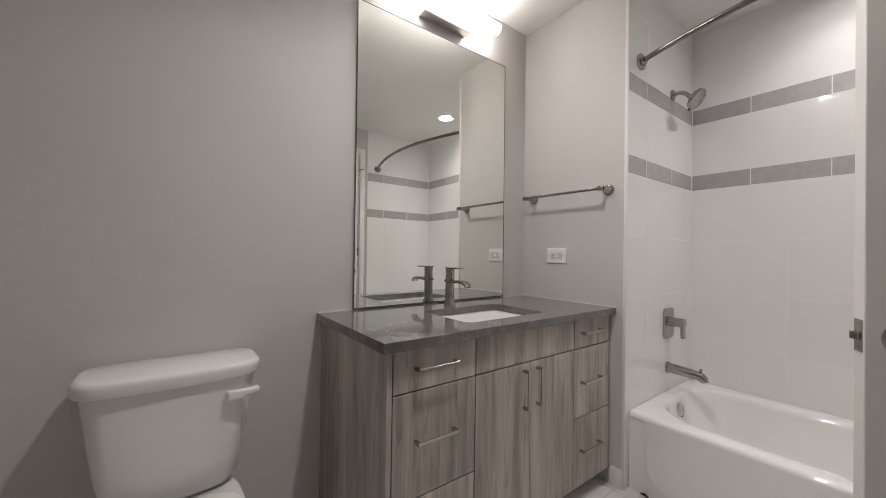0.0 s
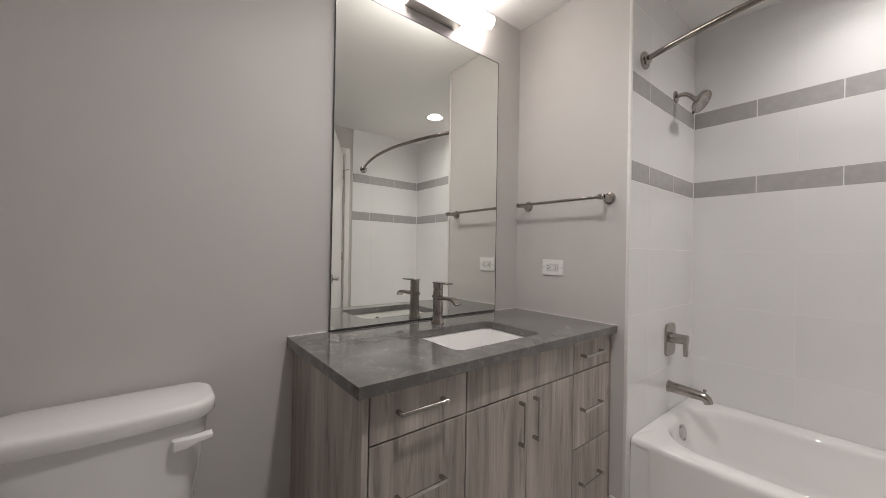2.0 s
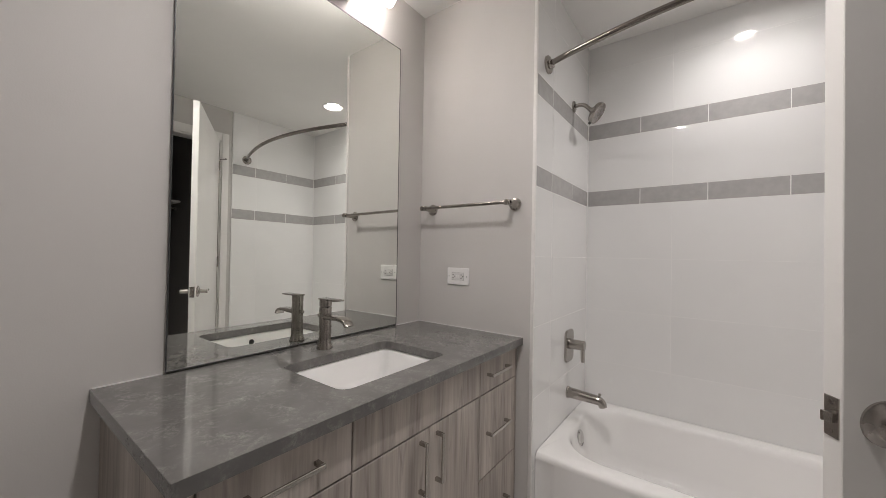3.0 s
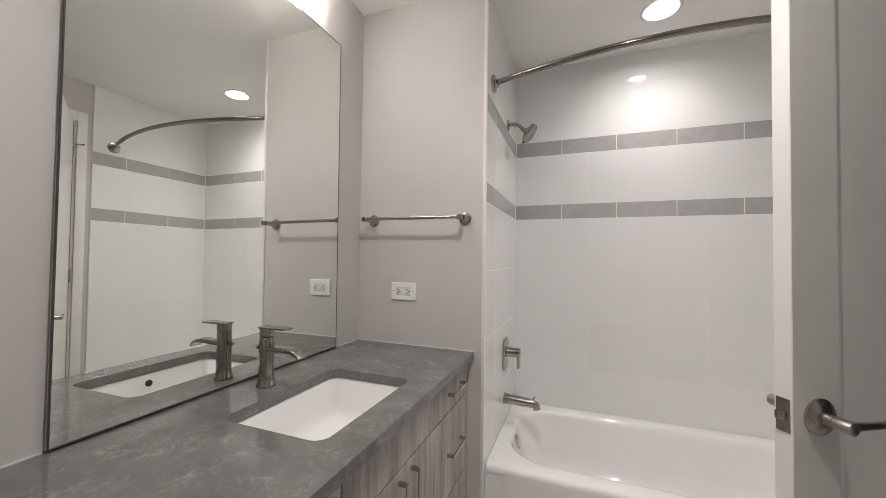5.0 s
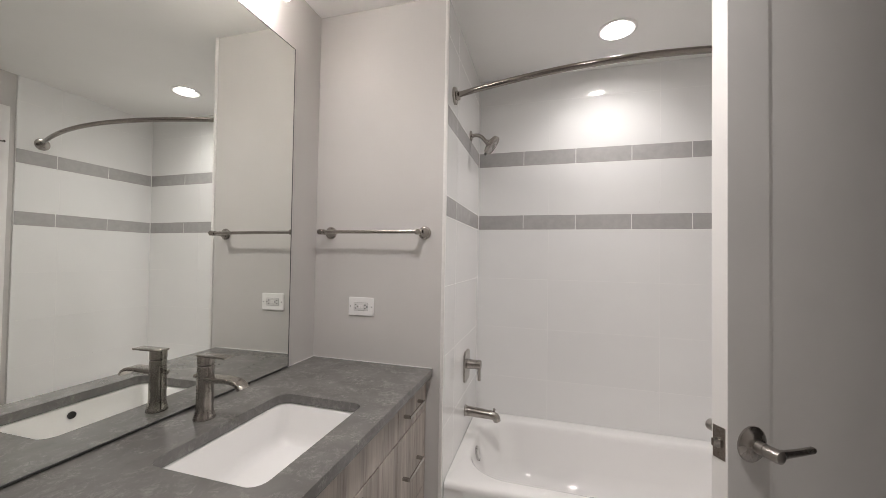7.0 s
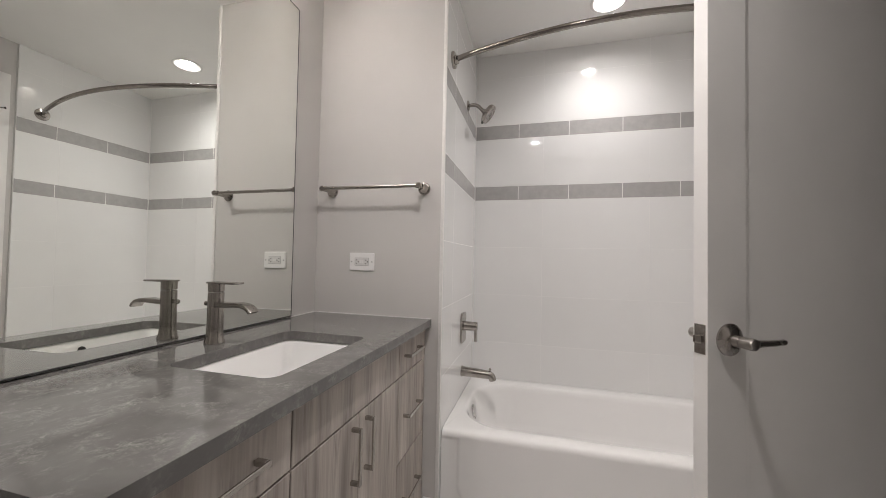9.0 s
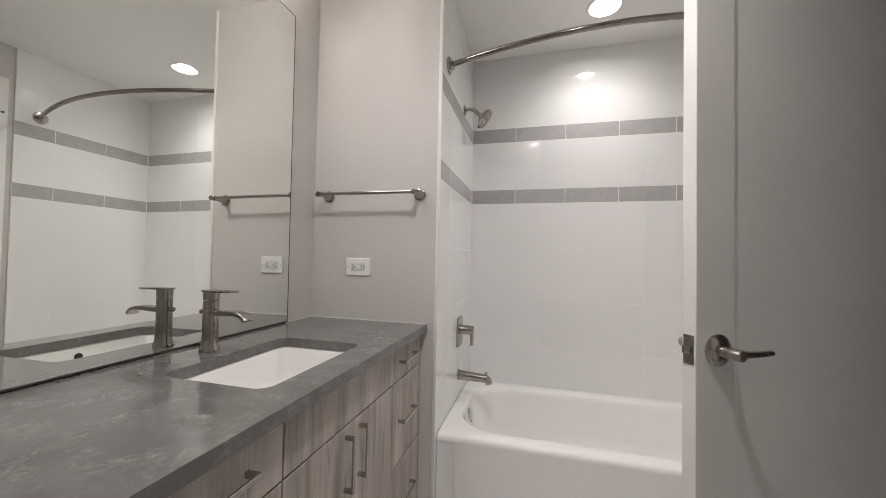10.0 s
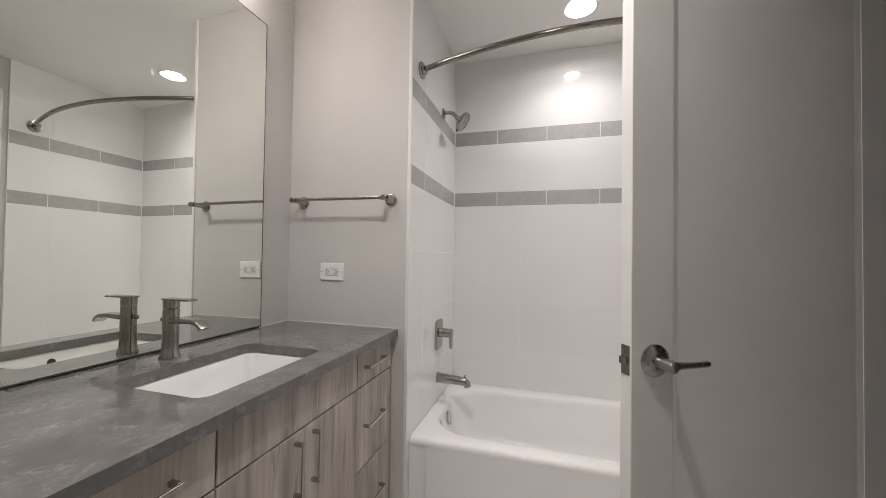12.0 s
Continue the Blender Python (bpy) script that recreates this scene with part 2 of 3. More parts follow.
def swept(points, radius, n=16, bm=None, smooth=6):
    """A round tube through points; radius a number or one for each point."""
    P = [Vector(p) for p in points]
    rad = radius if isinstance(radius, (list, tuple)) else [radius] * len(P)
    Q, R = [], []
    for i in range(len(P) - 1):
        p0, p1, p2, p3 = P[max(i - 1, 0)], P[i], P[i + 1], P[min(i + 2, len(P) - 1)]
        for k in range(smooth):
            t = k / smooth
            Q.append(0.5 * ((2 * p1) + (p2 - p0) * t + (2 * p0 - 5 * p1 + 4 * p2 - p3) * t * t + (3 * p1 - p0 - 3 * p2 + p3) * t ** 3))
            R.append(rad[i] * (1 - t) + rad[i + 1] * t)
    Q.append(P[-1])
    R.append(rad[-1])
    d, u, v = axes(Q[1] - Q[0])
    rings = []
    for i, q in enumerate(Q):
        nd = (Q[min(i + 1, len(Q) - 1)] - Q[max(i - 1, 0)]).normalized()
        turn = d.rotation_difference(nd)
        u, v, d = turn @ u, turn @ v, nd
        rings.append(circle(q, u, v, R[i], n))
    return loft(rings, bm=bm)


# ---- walls, floor, ceiling ----
T = 0.12
wall_west = structure("wall_west", box(-T, 0, SOUTH - T, 0, 0, CEIL), PAINT, "smooth warm grey painted wall behind vanity and toilet")
wall_towel = structure("wall_towel", box(-T, TILE_W - 0.012, 0, TILE_N + T, 0, CEIL), PAINT, "warm grey painted wall at the end of the vanity")
wall_north = structure("wall_north", box(TILE_W - 0.012, TILE_E + T, TILE_N + 0.012, TILE_N + T, 0, CEIL), PAINT, "tiled back wall of the tub alcove")
wall_south = structure("wall_south", box(0, TILE_E + T + 0.012, SOUTH - T, SOUTH, 0, CEIL), PAINT, "unseen warm grey wall added to close the room past the toilet")
EX = TILE_E + 0.012
OPEN_N, OPEN_S, OPEN_H = -0.100, -1.045, 2.213
bm = box(EX, EX + T, OPEN_N, TILE_N + 0.012, 0, CEIL)
box(EX, EX + T, SOUTH, OPEN_S, 0, CEIL, bm=bm)
box(EX, EX + T, OPEN_S, OPEN_N, OPEN_H, CEIL, bm=bm)
wall_east = structure("wall_east", bm, PAINT, "warm grey painted wall with an open doorway")
floor = structure("floor", box(-T, 4.0, SOUTH - T, TILE_N + T, -0.10, -0.004), GROUT, "pale grey tiled bathroom floor", "floor")


def holed_slab(bm, x0, x1, y0, y1, centre, r=0.078, n=48):
    """One stretch of ceiling with a round hole for a recessed lamp."""
    hole, rim = [], []
    for k in range(n):
        a = 2 * math.pi * (k + 0.5) / n
        c, t = math.cos(a), math.sin(a)
        hole.append((centre[0] + r * c, centre[1] + r * t))
        reach = min(((x1 if c > 0 else x0) - centre[0]) / c, ((y1 if t > 0 else y0) - centre[1]) / t)
        rim.append((centre[0] + reach * c, centre[1] + reach * t))
    lo_h, lo_r = [bm.verts.new((*p, CEIL)) for p in hole], [bm.verts.new((*p, CEIL)) for p in rim]
    hi_h, hi_r = [bm.verts.new((*p, CEIL + 0.1)) for p in hole], [bm.verts.new((*p, CEIL + 0.1)) for p in rim]
    for k in range(n):
        j = (k + 1) % n
        bm.faces.new((lo_h[k], lo_h[j], lo_r[j], lo_r[k]))
        bm.faces.new((hi_h[k], hi_r[k], hi_r[j], hi_h[j]))
        bm.faces.new((lo_h[k], hi_h[k], hi_h[j], lo_h[j]))
        if abs(rim[k][0] - rim[j][0]) > 1e-6 and abs(rim[k][1] - rim[j][1]) > 1e-6:
            x = x0 if min(rim[k][0], rim[j][0]) - x0 < 1e-6 else x1
            y = y0 if min(rim[k][1], rim[j][1]) - y0 < 1e-6 else y1
            bm.faces.new((lo_r[k], lo_r[j], bm.verts.new((x, y, CEIL))))
            bm.faces.new((hi_r[j], hi_r[k], bm.verts.new((x, y, CEIL + 0.1))))
    return bm


bm = holed_slab(bmesh.new(), -T, EX + 0.02, -0.30, TILE_N + T, LAMPS[0])
holed_slab(bm, -T, EX + 0.02, SOUTH - T, -0.30, LAMPS[1])
box(EX + 0.02, 4.0, SOUTH - T, TILE_N + T, CEIL, CEIL + 0.1, bm=bm)
ceiling = structure("ceiling", bm, CEILING, "smooth white painted ceiling", "ceiling")

# closet beyond the doorway, its darkness put into the wall colour
CX = EX + T
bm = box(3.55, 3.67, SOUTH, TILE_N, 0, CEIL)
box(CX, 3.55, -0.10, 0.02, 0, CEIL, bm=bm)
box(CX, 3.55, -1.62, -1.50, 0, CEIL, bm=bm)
wall_closet = structure("wall_closet", bm, CLOSET, "closet walls beyond the doorway, coloured dark as if unlit")
closet_shelf = thing("closet_shelf", "white closet shelf with hanging rod in the dark", "shelf", pose(3.4, -0.8, 1.72))
part("shelf_board", box(3.20, 3.548, -1.498, -0.102, 1.74, 1.76, 0.002), WHITE_TRIM, closet_shelf)
part("hanging_rod", swept([(3.30, -1.498, 1.68), (3.30, -0.102, 1.68)], 0.014), NICKEL_DARK, closet_shelf)

# doorway: jamb lining, casing, baseboards
bm = box(EX - 0.001, EX + T + 0.001, OPEN_N - 0.018, OPEN_N + 0.001, 0, OPEN_H, 0.001)
box(EX - 0.001, EX + T + 0.001, OPEN_S - 0.001, OPEN_S + 0.018, 0, OPEN_H, 0.001, bm=bm)
box(EX - 0.001, EX + T + 0.001, OPEN_S + 0.018, OPEN_N - 0.018, OPEN_H - 0.018, OPEN_H + 0.001, 0.001, bm=bm)
box(EX + 0.045, EX + 0.08, OPEN_S + 0.018, OPEN_S + 0.030, 0, OPEN_H - 0.018, 0.001, bm=bm)
box(EX + 0.045, EX + 0.08, OPEN_N - 0.030, OPEN_N - 0.018, 0, OPEN_H - 0.018, 0.001, bm=bm)
structure("door_jamb", bm, WHITE_TRIM, "white painted door jamb lining the doorway", "trim")
bm = box(EX - 0.016, EX - 0.001, OPEN_N - 0.006, OPEN_N + 0.050, 0, OPEN_H + 0.065, 0.003)
box(EX - 0.016, EX - 0.001, OPEN_S - 0.050, OPEN_S + 0.006, 0, OPEN_H + 0.065, 0.003, bm=bm)
box(EX - 0.016, EX - 0.001, OPEN_S + 0.006, OPEN_N - 0.006, OPEN_H - 0.006, OPEN_H + 0.065, 0.003, bm=bm)
structure("door_casing", bm, WHITE_TRIM, "flat white painted casing round the doorway", "trim")
bm = box(0.575, TILE_W - 0.006, -0.013, -0.0005, 0, 0.092, 0.002)
box(0.0005, 0.013, SOUTH, CTR_S + 0.03, 0, 0.092, 0.002, bm=bm)
box(0.013, EX - 0.001, SOUTH, SOUTH + 0.013, 0, 0.092, 0.002, bm=bm)
box(EX - 0.013, EX - 0.0005, SOUTH + 0.013, OPEN_S - 0.052, 0, 0.092, 0.002, bm=bm)
structure("baseboard", bm, WHITE_TRIM, "low white painted baseboard", "baseboard")
structure("tile_edge_trim", box(TILE_W - 0.011, TILE_W + 0.004, -0.006, 0.007, 0, CEIL, 0.002), CAULK, "narrow white edge trim where tile meets painted wall", "trim")

# ---- bathtub ----
tub = thing("bathtub", "glossy white alcove bathtub with a skirted apron", "bathtub", pose(1.42, 0.42, 0))
tx0, tx1, ty0, ty1 = TILE_W + 0.002, TILE_E - 0.002, 0.040, TILE_N - 0.002
RIM = 0.372
N = 12
rings = [rrect(tx0, tx1, ty0 + 0.012, ty1, 0.004, 0.0, N), rrect(tx0, tx1, ty0 + 0.012, ty1, 0.004, RIM - 0.0265, N), rrect(tx0, tx1, ty0, ty1, 0.004, RIM - 0.0262, N), rrect(tx0, tx1, ty0, ty1, 0.006, RIM - 0.020, N), rrect(tx0, tx1, ty0 + 0.003, ty1, 0.008, RIM - 0.011, N), rrect(tx0, tx1, ty0 + 0.009, ty1, 0.010, RIM - 0.004, N),
         rrect(tx0, tx1, ty0 + 0.020, ty1, 0.012, RIM, N),
         rrect(0.690, 2.105, 0.125, 0.752, 0.215, RIM - 0.001, N), rrect(0.699, 2.095, 0.135, 0.742, 0.210, RIM - 0.005, N),
         rrect(0.706, 2.085, 0.146, 0.732, 0.206, RIM - 0.016, N), rrect(0.711, 2.075, 0.153, 0.726, 0.204, RIM - 0.035, N),
         rrect(0.750, 1.99, 0.180, 0.700, 0.190, 0.16, N), rrect(0.778, 1.95, 0.200, 0.682, 0.175, 0.11, N),
         rrect(0.82, 1.90, 0.235, 0.648, 0.150, 0.080, N), rrect(0.90, 1.80, 0.300, 0.580, 0.10, 0.070, N)]
part("basin", loft(rings), ENAMEL, tub, sharp=50)


def apron_ring(x0, x1, z0, z1, rb, y):
    """Outline of the skirt in its own plane, rounded at the two lower corners."""
    pts = [(x1, z1), (x0, z1)]
    for cx, a in ((x0 + rb, 180), (x1 - rb, 270)):
        pts += [(cx + rb * math.cos(radians(a + 90 * k / N)), z0 + rb + rb * math.sin(radians(a + 90 * k / N))) for k in range(N + 1)]
    return [(x, y, z) for x, z in pts]


ZA = RIM - 0.0263
part("apron", loft([apron_ring(tx0, tx1, 0.0, ZA, 0.002, ty0 + 0.0115), apron_ring(tx0, tx1, 0.0, ZA, 0.002, ty0 + 0.006), apron_ring(0.712, 2.155, 0.040, ZA, 0.10, ty0 + 0.006),
                    apron_ring(0.716, 2.151, 0.044, ZA, 0.098, ty0 + 0.0045), apron_ring(0.724, 2.143, 0.052, ZA, 0.094, ty0 + 0.001), apron_ring(0.732, 2.135, 0.060, ZA, 0.090, ty0)]), ENAMEL, tub, sharp=50)
ovf = part("overflow_plate", turned((0.712, 0.440, 0.303), (1, 0, 0.2), [(0, 0.036), (0.012, 0.036), (0.017, 0.032), (0.019, 0.012), (0.0195, 0.0)]), CHROME, tub, "round chrome overflow plate")
part("overflow_slot", box(0.722, 0.7345, 0.429, 0.451, 0.270, 0.282, 0.001), BLACK, ovf)
part("drain", turned((0.93, 0.44, 0.0695), (0, 0, 1), [(0, 0.032), (0.003, 0.031), (0.006, 0.015), (0.0065, 0)]), CHROME, tub, "chrome drain")
tagged(part("chip", swept([(0.703, 0.036, 0.006), (0.723, 0.033, 0.010), (0.740, 0.031, 0.006)], [0.003, 0.006, 0.003], 8), BLACK), "small dark scrap on the floor beside the tub apron", "debris")

# ---- shower fittings ----
PY = 0.480
valve = thing("shower_valve", "brushed nickel shower valve with single lever handle", "valve", pose(TILE_W, PY, 0.752))
part("plate", loft([[(x, y, z) for y, z in rrect(PY - 0.062 + i, PY + 0.062 - i, 0.668 + i, 0.836 - i, 0.028 - i, None, 6)] for x, i in ((TILE_W, 0), (TILE_W + 0.008, 0), (TILE_W + 0.011, 0.003))]), NICKEL, valve)
hub = part("hub", turned((TILE_W + 0.011, PY, 0.762), (1, 0, 0), [(0, 0.0275), (0.004, 0.0275), (0.008, 0.0265), (0.055, 0.0250), (0.074, 0.0245), (0.076, 0.022)]), NICKEL, valve)
part("lever", loft([[(x, PY + dy, z) for x, dy in rrect(0.707 + s, 0.7225 + s * 0.9, -0.020 + k, 0.020 - k, 0.004, None, 3)] for z, s, k in ((0.784, 0, 0.004), (0.78, 0, 0), (0.74, 0.002, 0.001), (0.682, 0.003, 0.003), (0.678, 0.004, 0.005))]), NICKEL, hub)
spout = thing("tub_spout", "brushed nickel tub spout with diverter knob", "tub spout", pose(TILE_W, PY, 0.5))
part("body", swept([(TILE_W, PY, 0.505), (0.70, PY, 0.5025), (0.76, PY, 0.4995), (0.793, PY, 0.4975), (0.811, PY, 0.4890), (0.818, PY, 0.4690)], [0.0275, 0.0262, 0.0240, 0.0228, 0.0212, 0.0195], 20), NICKEL, spout)
part("collar", turned((TILE_W, PY, 0.505), (1, 0, 0), [(0, 0.031), (0.006, 0.031), (0.008, 0.028)]), NICKEL, spout)
part("diverter_knob", turned((0.802, PY, 0.5135), (0, 0, 1), [(0, 0.004), (0.010, 0.004), (0.011, 0.007), (0.020, 0.007), (0.021, 0.005)], 14), NICKEL, spout)
shower = thing("shower", "brushed nickel round shower head on a bent arm", "shower head", pose(TILE_W, 0.515, 2.05))
part("flange", turned((TILE_W, 0.515, 2.046), (1, 0, 0), [(0, 0.030), (0.005, 0.030), (0.009, 0.024), (0.011, 0.012)]), NICKEL, shower)
part("arm", swept([(TILE_W + 0.005, 0.515, 2.046), (0.672, 0.513, 2.048), (0.700, 0.508, 2.038), (0.722, 0.502, 2.016), (0.734, 0.498, 2.000)], 0.0105, 14), NICKEL, shower)
hd = Vector((0.80, 0.00, -0.60)).normalized()
head = part("head", turned(Vector((0.738, 0.497, 2.000)) - hd * 0.006, hd, [(0, 0.012), (0.010, 0.016), (0.016, 0.020), (0.024, 0.042), (0.029, 0.0525), (0.033, 0.0550), (0.047, 0.0565), (0.050, 0.0555), (0.0515, 0.0525), (0.0490, 0.0505)]), NICKEL, shower)
part("nozzle_face", turned(Vector((0.738, 0.497, 2.000)) + hd * 0.0420, hd, [(0, 0.0500), (0.0015, 0.0495), (0.0030, 0.034), (0.0022, 0.033), (0.0035, 0.020), (0.0030, 0.0)]), NICKEL_DARK, head, "grey ringed spray face")
_, fu, fv = axes(hd)
for k in range(7):
    a = 2 * math.pi * k / 7
    part("nozzle", turned(Vector((0.738, 0.497, 2.000)) + hd * 0.0442 + (fu * math.cos(a) + fv * math.sin(a)) * 0.0245, hd, [(0, 0.0058), (0.0018, 0.0052), (0.0020, 0.003)], 10), SEAM, head, "small grey spray nozzle")
low = (Vector((0, 0, -1)) - hd * Vector((0, 0, -1)).dot(hd)).normalized()
part("spray_tab", turned(Vector((0.738, 0.497, 2.000)) + hd * 0.034 + low * 0.053, low, [(0, 0.008), (0.010, 0.007), (0.012, 0.005)], 12), RUBBER, head, "dark spray selector tab")
rod = thing("shower_rod", "curved brushed nickel shower curtain rod", "shower rod", pose(TILE_W, 0.1, 2.1))
ra, rb, bow = Vector((TILE_W, 0.124, 2.106)), Vector((TILE_E, 0.105, 2.084)), 0.170
rod_pts = [ra.lerp(rb, k / 16) + Vector((0, -bow * math.sin(math.pi * k / 16) ** 0.92, 0)) for k in range(17)]
part("rod_tube", swept(rod_pts, 0.0125, 16, smooth=3), ROD_METAL, rod)
for p, d in ((ra, rod_pts[1] - rod_pts[0]), (rb, rod_pts[-2] - rod_pts[-1])):
    sx = 1 if d.x > 0 else -1
    part("flange", turned(p, (sx, 0, 0), [(0, 0.040), (0.008, 0.040), (0.012, 0.037), (0.014, 0.022), (0.028, 0.019), (0.030, 0.014)]), NICKEL, rod)

# ---- recessed lights ----
def recessed_light(place, watts, beam, label):
    lamp = thing("recessed_light", label, "ceiling light", pose(*place, CEIL), group="recessed ceiling lights")
    part("trim_ring", loft([circle((0, 0, z), (1, 0, 0), (0, 1, 0), r, 48) for r, z in ((0.0775, -0.0005), (0.092, -0.0005), (0.0915, -0.003), (0.088, -0.0055), (0.080, -0.0065), (0.0755, -0.0045), (0.074, 0.000), (0.060, 0.0085), (0.0455, 0.0165), (0.0455, 0.0200))], False, False), WHITE_TRIM, lamp, "white stepped trim ring", local=True, sharp=40)
    part("lens", turned((0, 0, 0.0165), (0, 0, 1), [(0, 0.0450), (0.003, 0.0450)], 40), LENS, lamp, "glowing white lens", local=True)
    part("can", turned((0, 0, 0.030), (0, 0, 1), [(0, 0.0765), (0.055, 0.0765)], 32), WHITE_TRIM, lamp, local=True)
    light = bpy.data.lights.new("led", "AREA")
    light.shape, light.size, light.spread = "DISK", 0.084, radians(beam)
    light.energy, light.color = watts, (1.0, 0.955, 0.935)
    led = new("led", light)
    led.parent, led.location = lamp, (0, 0, 0.0155)


recessed_light(LAMPS[0], SHOWER_WATTS, SHOWER_BEAM, "round white recessed ceiling light, lit, over the bathtub")
recessed_light(LAMPS[1], ROOM_WATTS, ROOM_BEAM, "round white recessed ceiling light, lit, over the open floor")

# ---- vanity ----
FX, FT = 0.573, 0.018
van = thing("vanity_cabinet", "grey wood-grain laminate bathroom vanity with drawers and doors", "vanity", pose(0.29, -0.63, 0))
V_S, V_N = CTR_S + 0.022, -0.003
# carcass and top rail: shade between the fronts is put into their near-black colour
part("carcass", box(0.005, FX - FT - 0.003, V_S + 0.018, V_N - 0.03, 0.085, 0.70, 0.001), BLACK, van, "cabinet carcass coloured near-black for the shade in the gaps")
part("side_panel", box(0.004, FX - 0.001, V_S, V_S + 0.0175, 0.082, TOP - 0.031, 0.001), WOOD, van)
part("filler", box(0.30, FX - 0.004, V_N - 0.022, V_N, 0.082, TOP - 0.031, 0.001), WOOD, van)
part("toe_kick", box(0.02, 0.500, V_S + 0.01, V_N, 0.0, 0.082, 0.001), WOOD, van, "recessed laminate toe kick")
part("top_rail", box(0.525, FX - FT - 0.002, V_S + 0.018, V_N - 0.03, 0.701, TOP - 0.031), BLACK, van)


def pull(cx, y, z, length, vertical, parent):
    """Flat square bar pull on two legs."""
    bm = bmesh.new()
    w, out, h = 0.0055, 0.030, length / 2
    if vertical:
        box(cx + out - 0.006, cx + out, y - w, y + w, z - h, z + h, 0.0012, 1, bm)
        for s in (-1, 1):
            box(cx, cx + out - 0.0055, y - w, y + w, z + s * h - (0.011 if s > 0 else 0), z + s * h + (0.011 if s < 0 else 0), 0.0012, 1, bm)
    else:
        box(cx + out - 0.006, cx + out, y - h, y + h, z - w, z + w, 0.0012, 1, bm)
        for s in (-1, 1):
            box(cx, cx + out - 0.0055, y + s * h - (0.011 if s > 0 else 0), y + s * h + (0.011 if s < 0 else 0), z - w, z + w, 0.0012, 1, bm)
    part("handle", bm, PULL_METAL, parent, "square brushed nickel bar pull")


COLS = ((V_S + 0.0205, -0.9080), (-0.9035, -0.3210), (-0.3165, -0.028))
ZT, ZM, Z0 = (0.7070, TOP - 0.035), (0.3950, 0.7025), (0.084, 0.3905)


def front(name, y0, y1, z0, z1):
    return part(name, box(FX - FT, FX, y0, y1, z0, z1, 0.0012, 1), WOOD, van)


for (y0, y1), zs in ((COLS[0], (ZT, (0.380, 0.7025), (0.084, 0.3755))), (COLS[2], (ZT, ZM, Z0))):
    for k, (z0, z1) in enumerate(zs):
        dr = front("drawer_front", y0, y1, z0, z1)
        zc = (0.774, 0.552, 0.245)[k]
        pull(FX, (y0 + y1) / 2 - (0.008 if y0 < -1 else 0.02), zc, 0.158, False, dr)
front("false_front", *COLS[1], *ZT)
SPLIT = -0.6135
for y0, y1, hy in ((COLS[1][0], SPLIT - 0.002, SPLIT - 0.042), (SPLIT + 0.002, COLS[1][1], SPLIT + 0.036)):
    dr = front("cabinet_door", y0, y1, 0.084, 0.7025)
    pull(FX, hy, 0.604, 0.152, True, dr)

# worktop with the sink cut-out
SX0, SX1, SY0, SY1, SR = 0.186, 0.496, -0.876, -0.427, 0.035
top = thing("worktop", "polished dark grey quartz worktop with pale veins", "countertop", pose(0.3, -0.63, TOP - 0.031))


def worktop_mesh():
    bm = bmesh.new()
    n = 6
    inner = rrect(SX0, SX1, SY0, SY1, SR, None, n)
    x0, x1, y0, y1 = 0.001, CTR_X, CTR_S, -0.001

    def level(z, grow, ins):
        out = []
        m = n + 1
        for q, (cx, cy) in enumerate(((x1 - grow, y1 - grow), (x0 + grow, y1 - grow), (x0 + grow, y0 + grow), (x1 - grow, y0 + grow))):
            for k in range(m):
                px, py = inner[q * m + k]
                if k == n // 2:
                    out.append((cx, cy, z))
                elif (k < n // 2) == (q % 2 == 0):
                    out.append((cx, py, z))
                else:
                    out.append((px, cy, z))
        return out, [(px + ins * (1 if px > (SX0 + SX1) / 2 else -1), py + ins * (1 if py > (SY0 + SY1) / 2 else -1), z) for px, py in inner]

    o_t, i_t = level(TOP, 0.0004, 0.0004)
    o_m, i_m = level(TOP - 0.0004, 0.0, 0.0)
    o_b, i_b = level(TOP - 0.031, 0.0, 0.0)
    return loft([i_b, i_m, i_t, o_t, o_m, o_b, i_b], False, False)


part("slab", worktop_mesh(), QUARTZ, top, sharp=25)
MY0, MY1, MZ0, MZ1 = -1.120, -0.184, TOP + 0.004, 2.243      # mirror
for x0, x1, y0, y1 in ((0.001, 0.004, CTR_S + 0.004, MY0 - 0.002), (0.001, 0.004, MY1 + 0.002, -0.004), (0.004, CTR_X - 0.004, -0.0035, -0.0008)):
    part("caulk_line", box(x0, x1, y0, y1, TOP, TOP + 0.003), CAULK, top, "thin white caulk along the wall")

sink = thing("sink", "white rectangular undermount porcelain sink", "sink", pose(0.34, -0.65, 0.71))
ZB = TOP - 0.0315
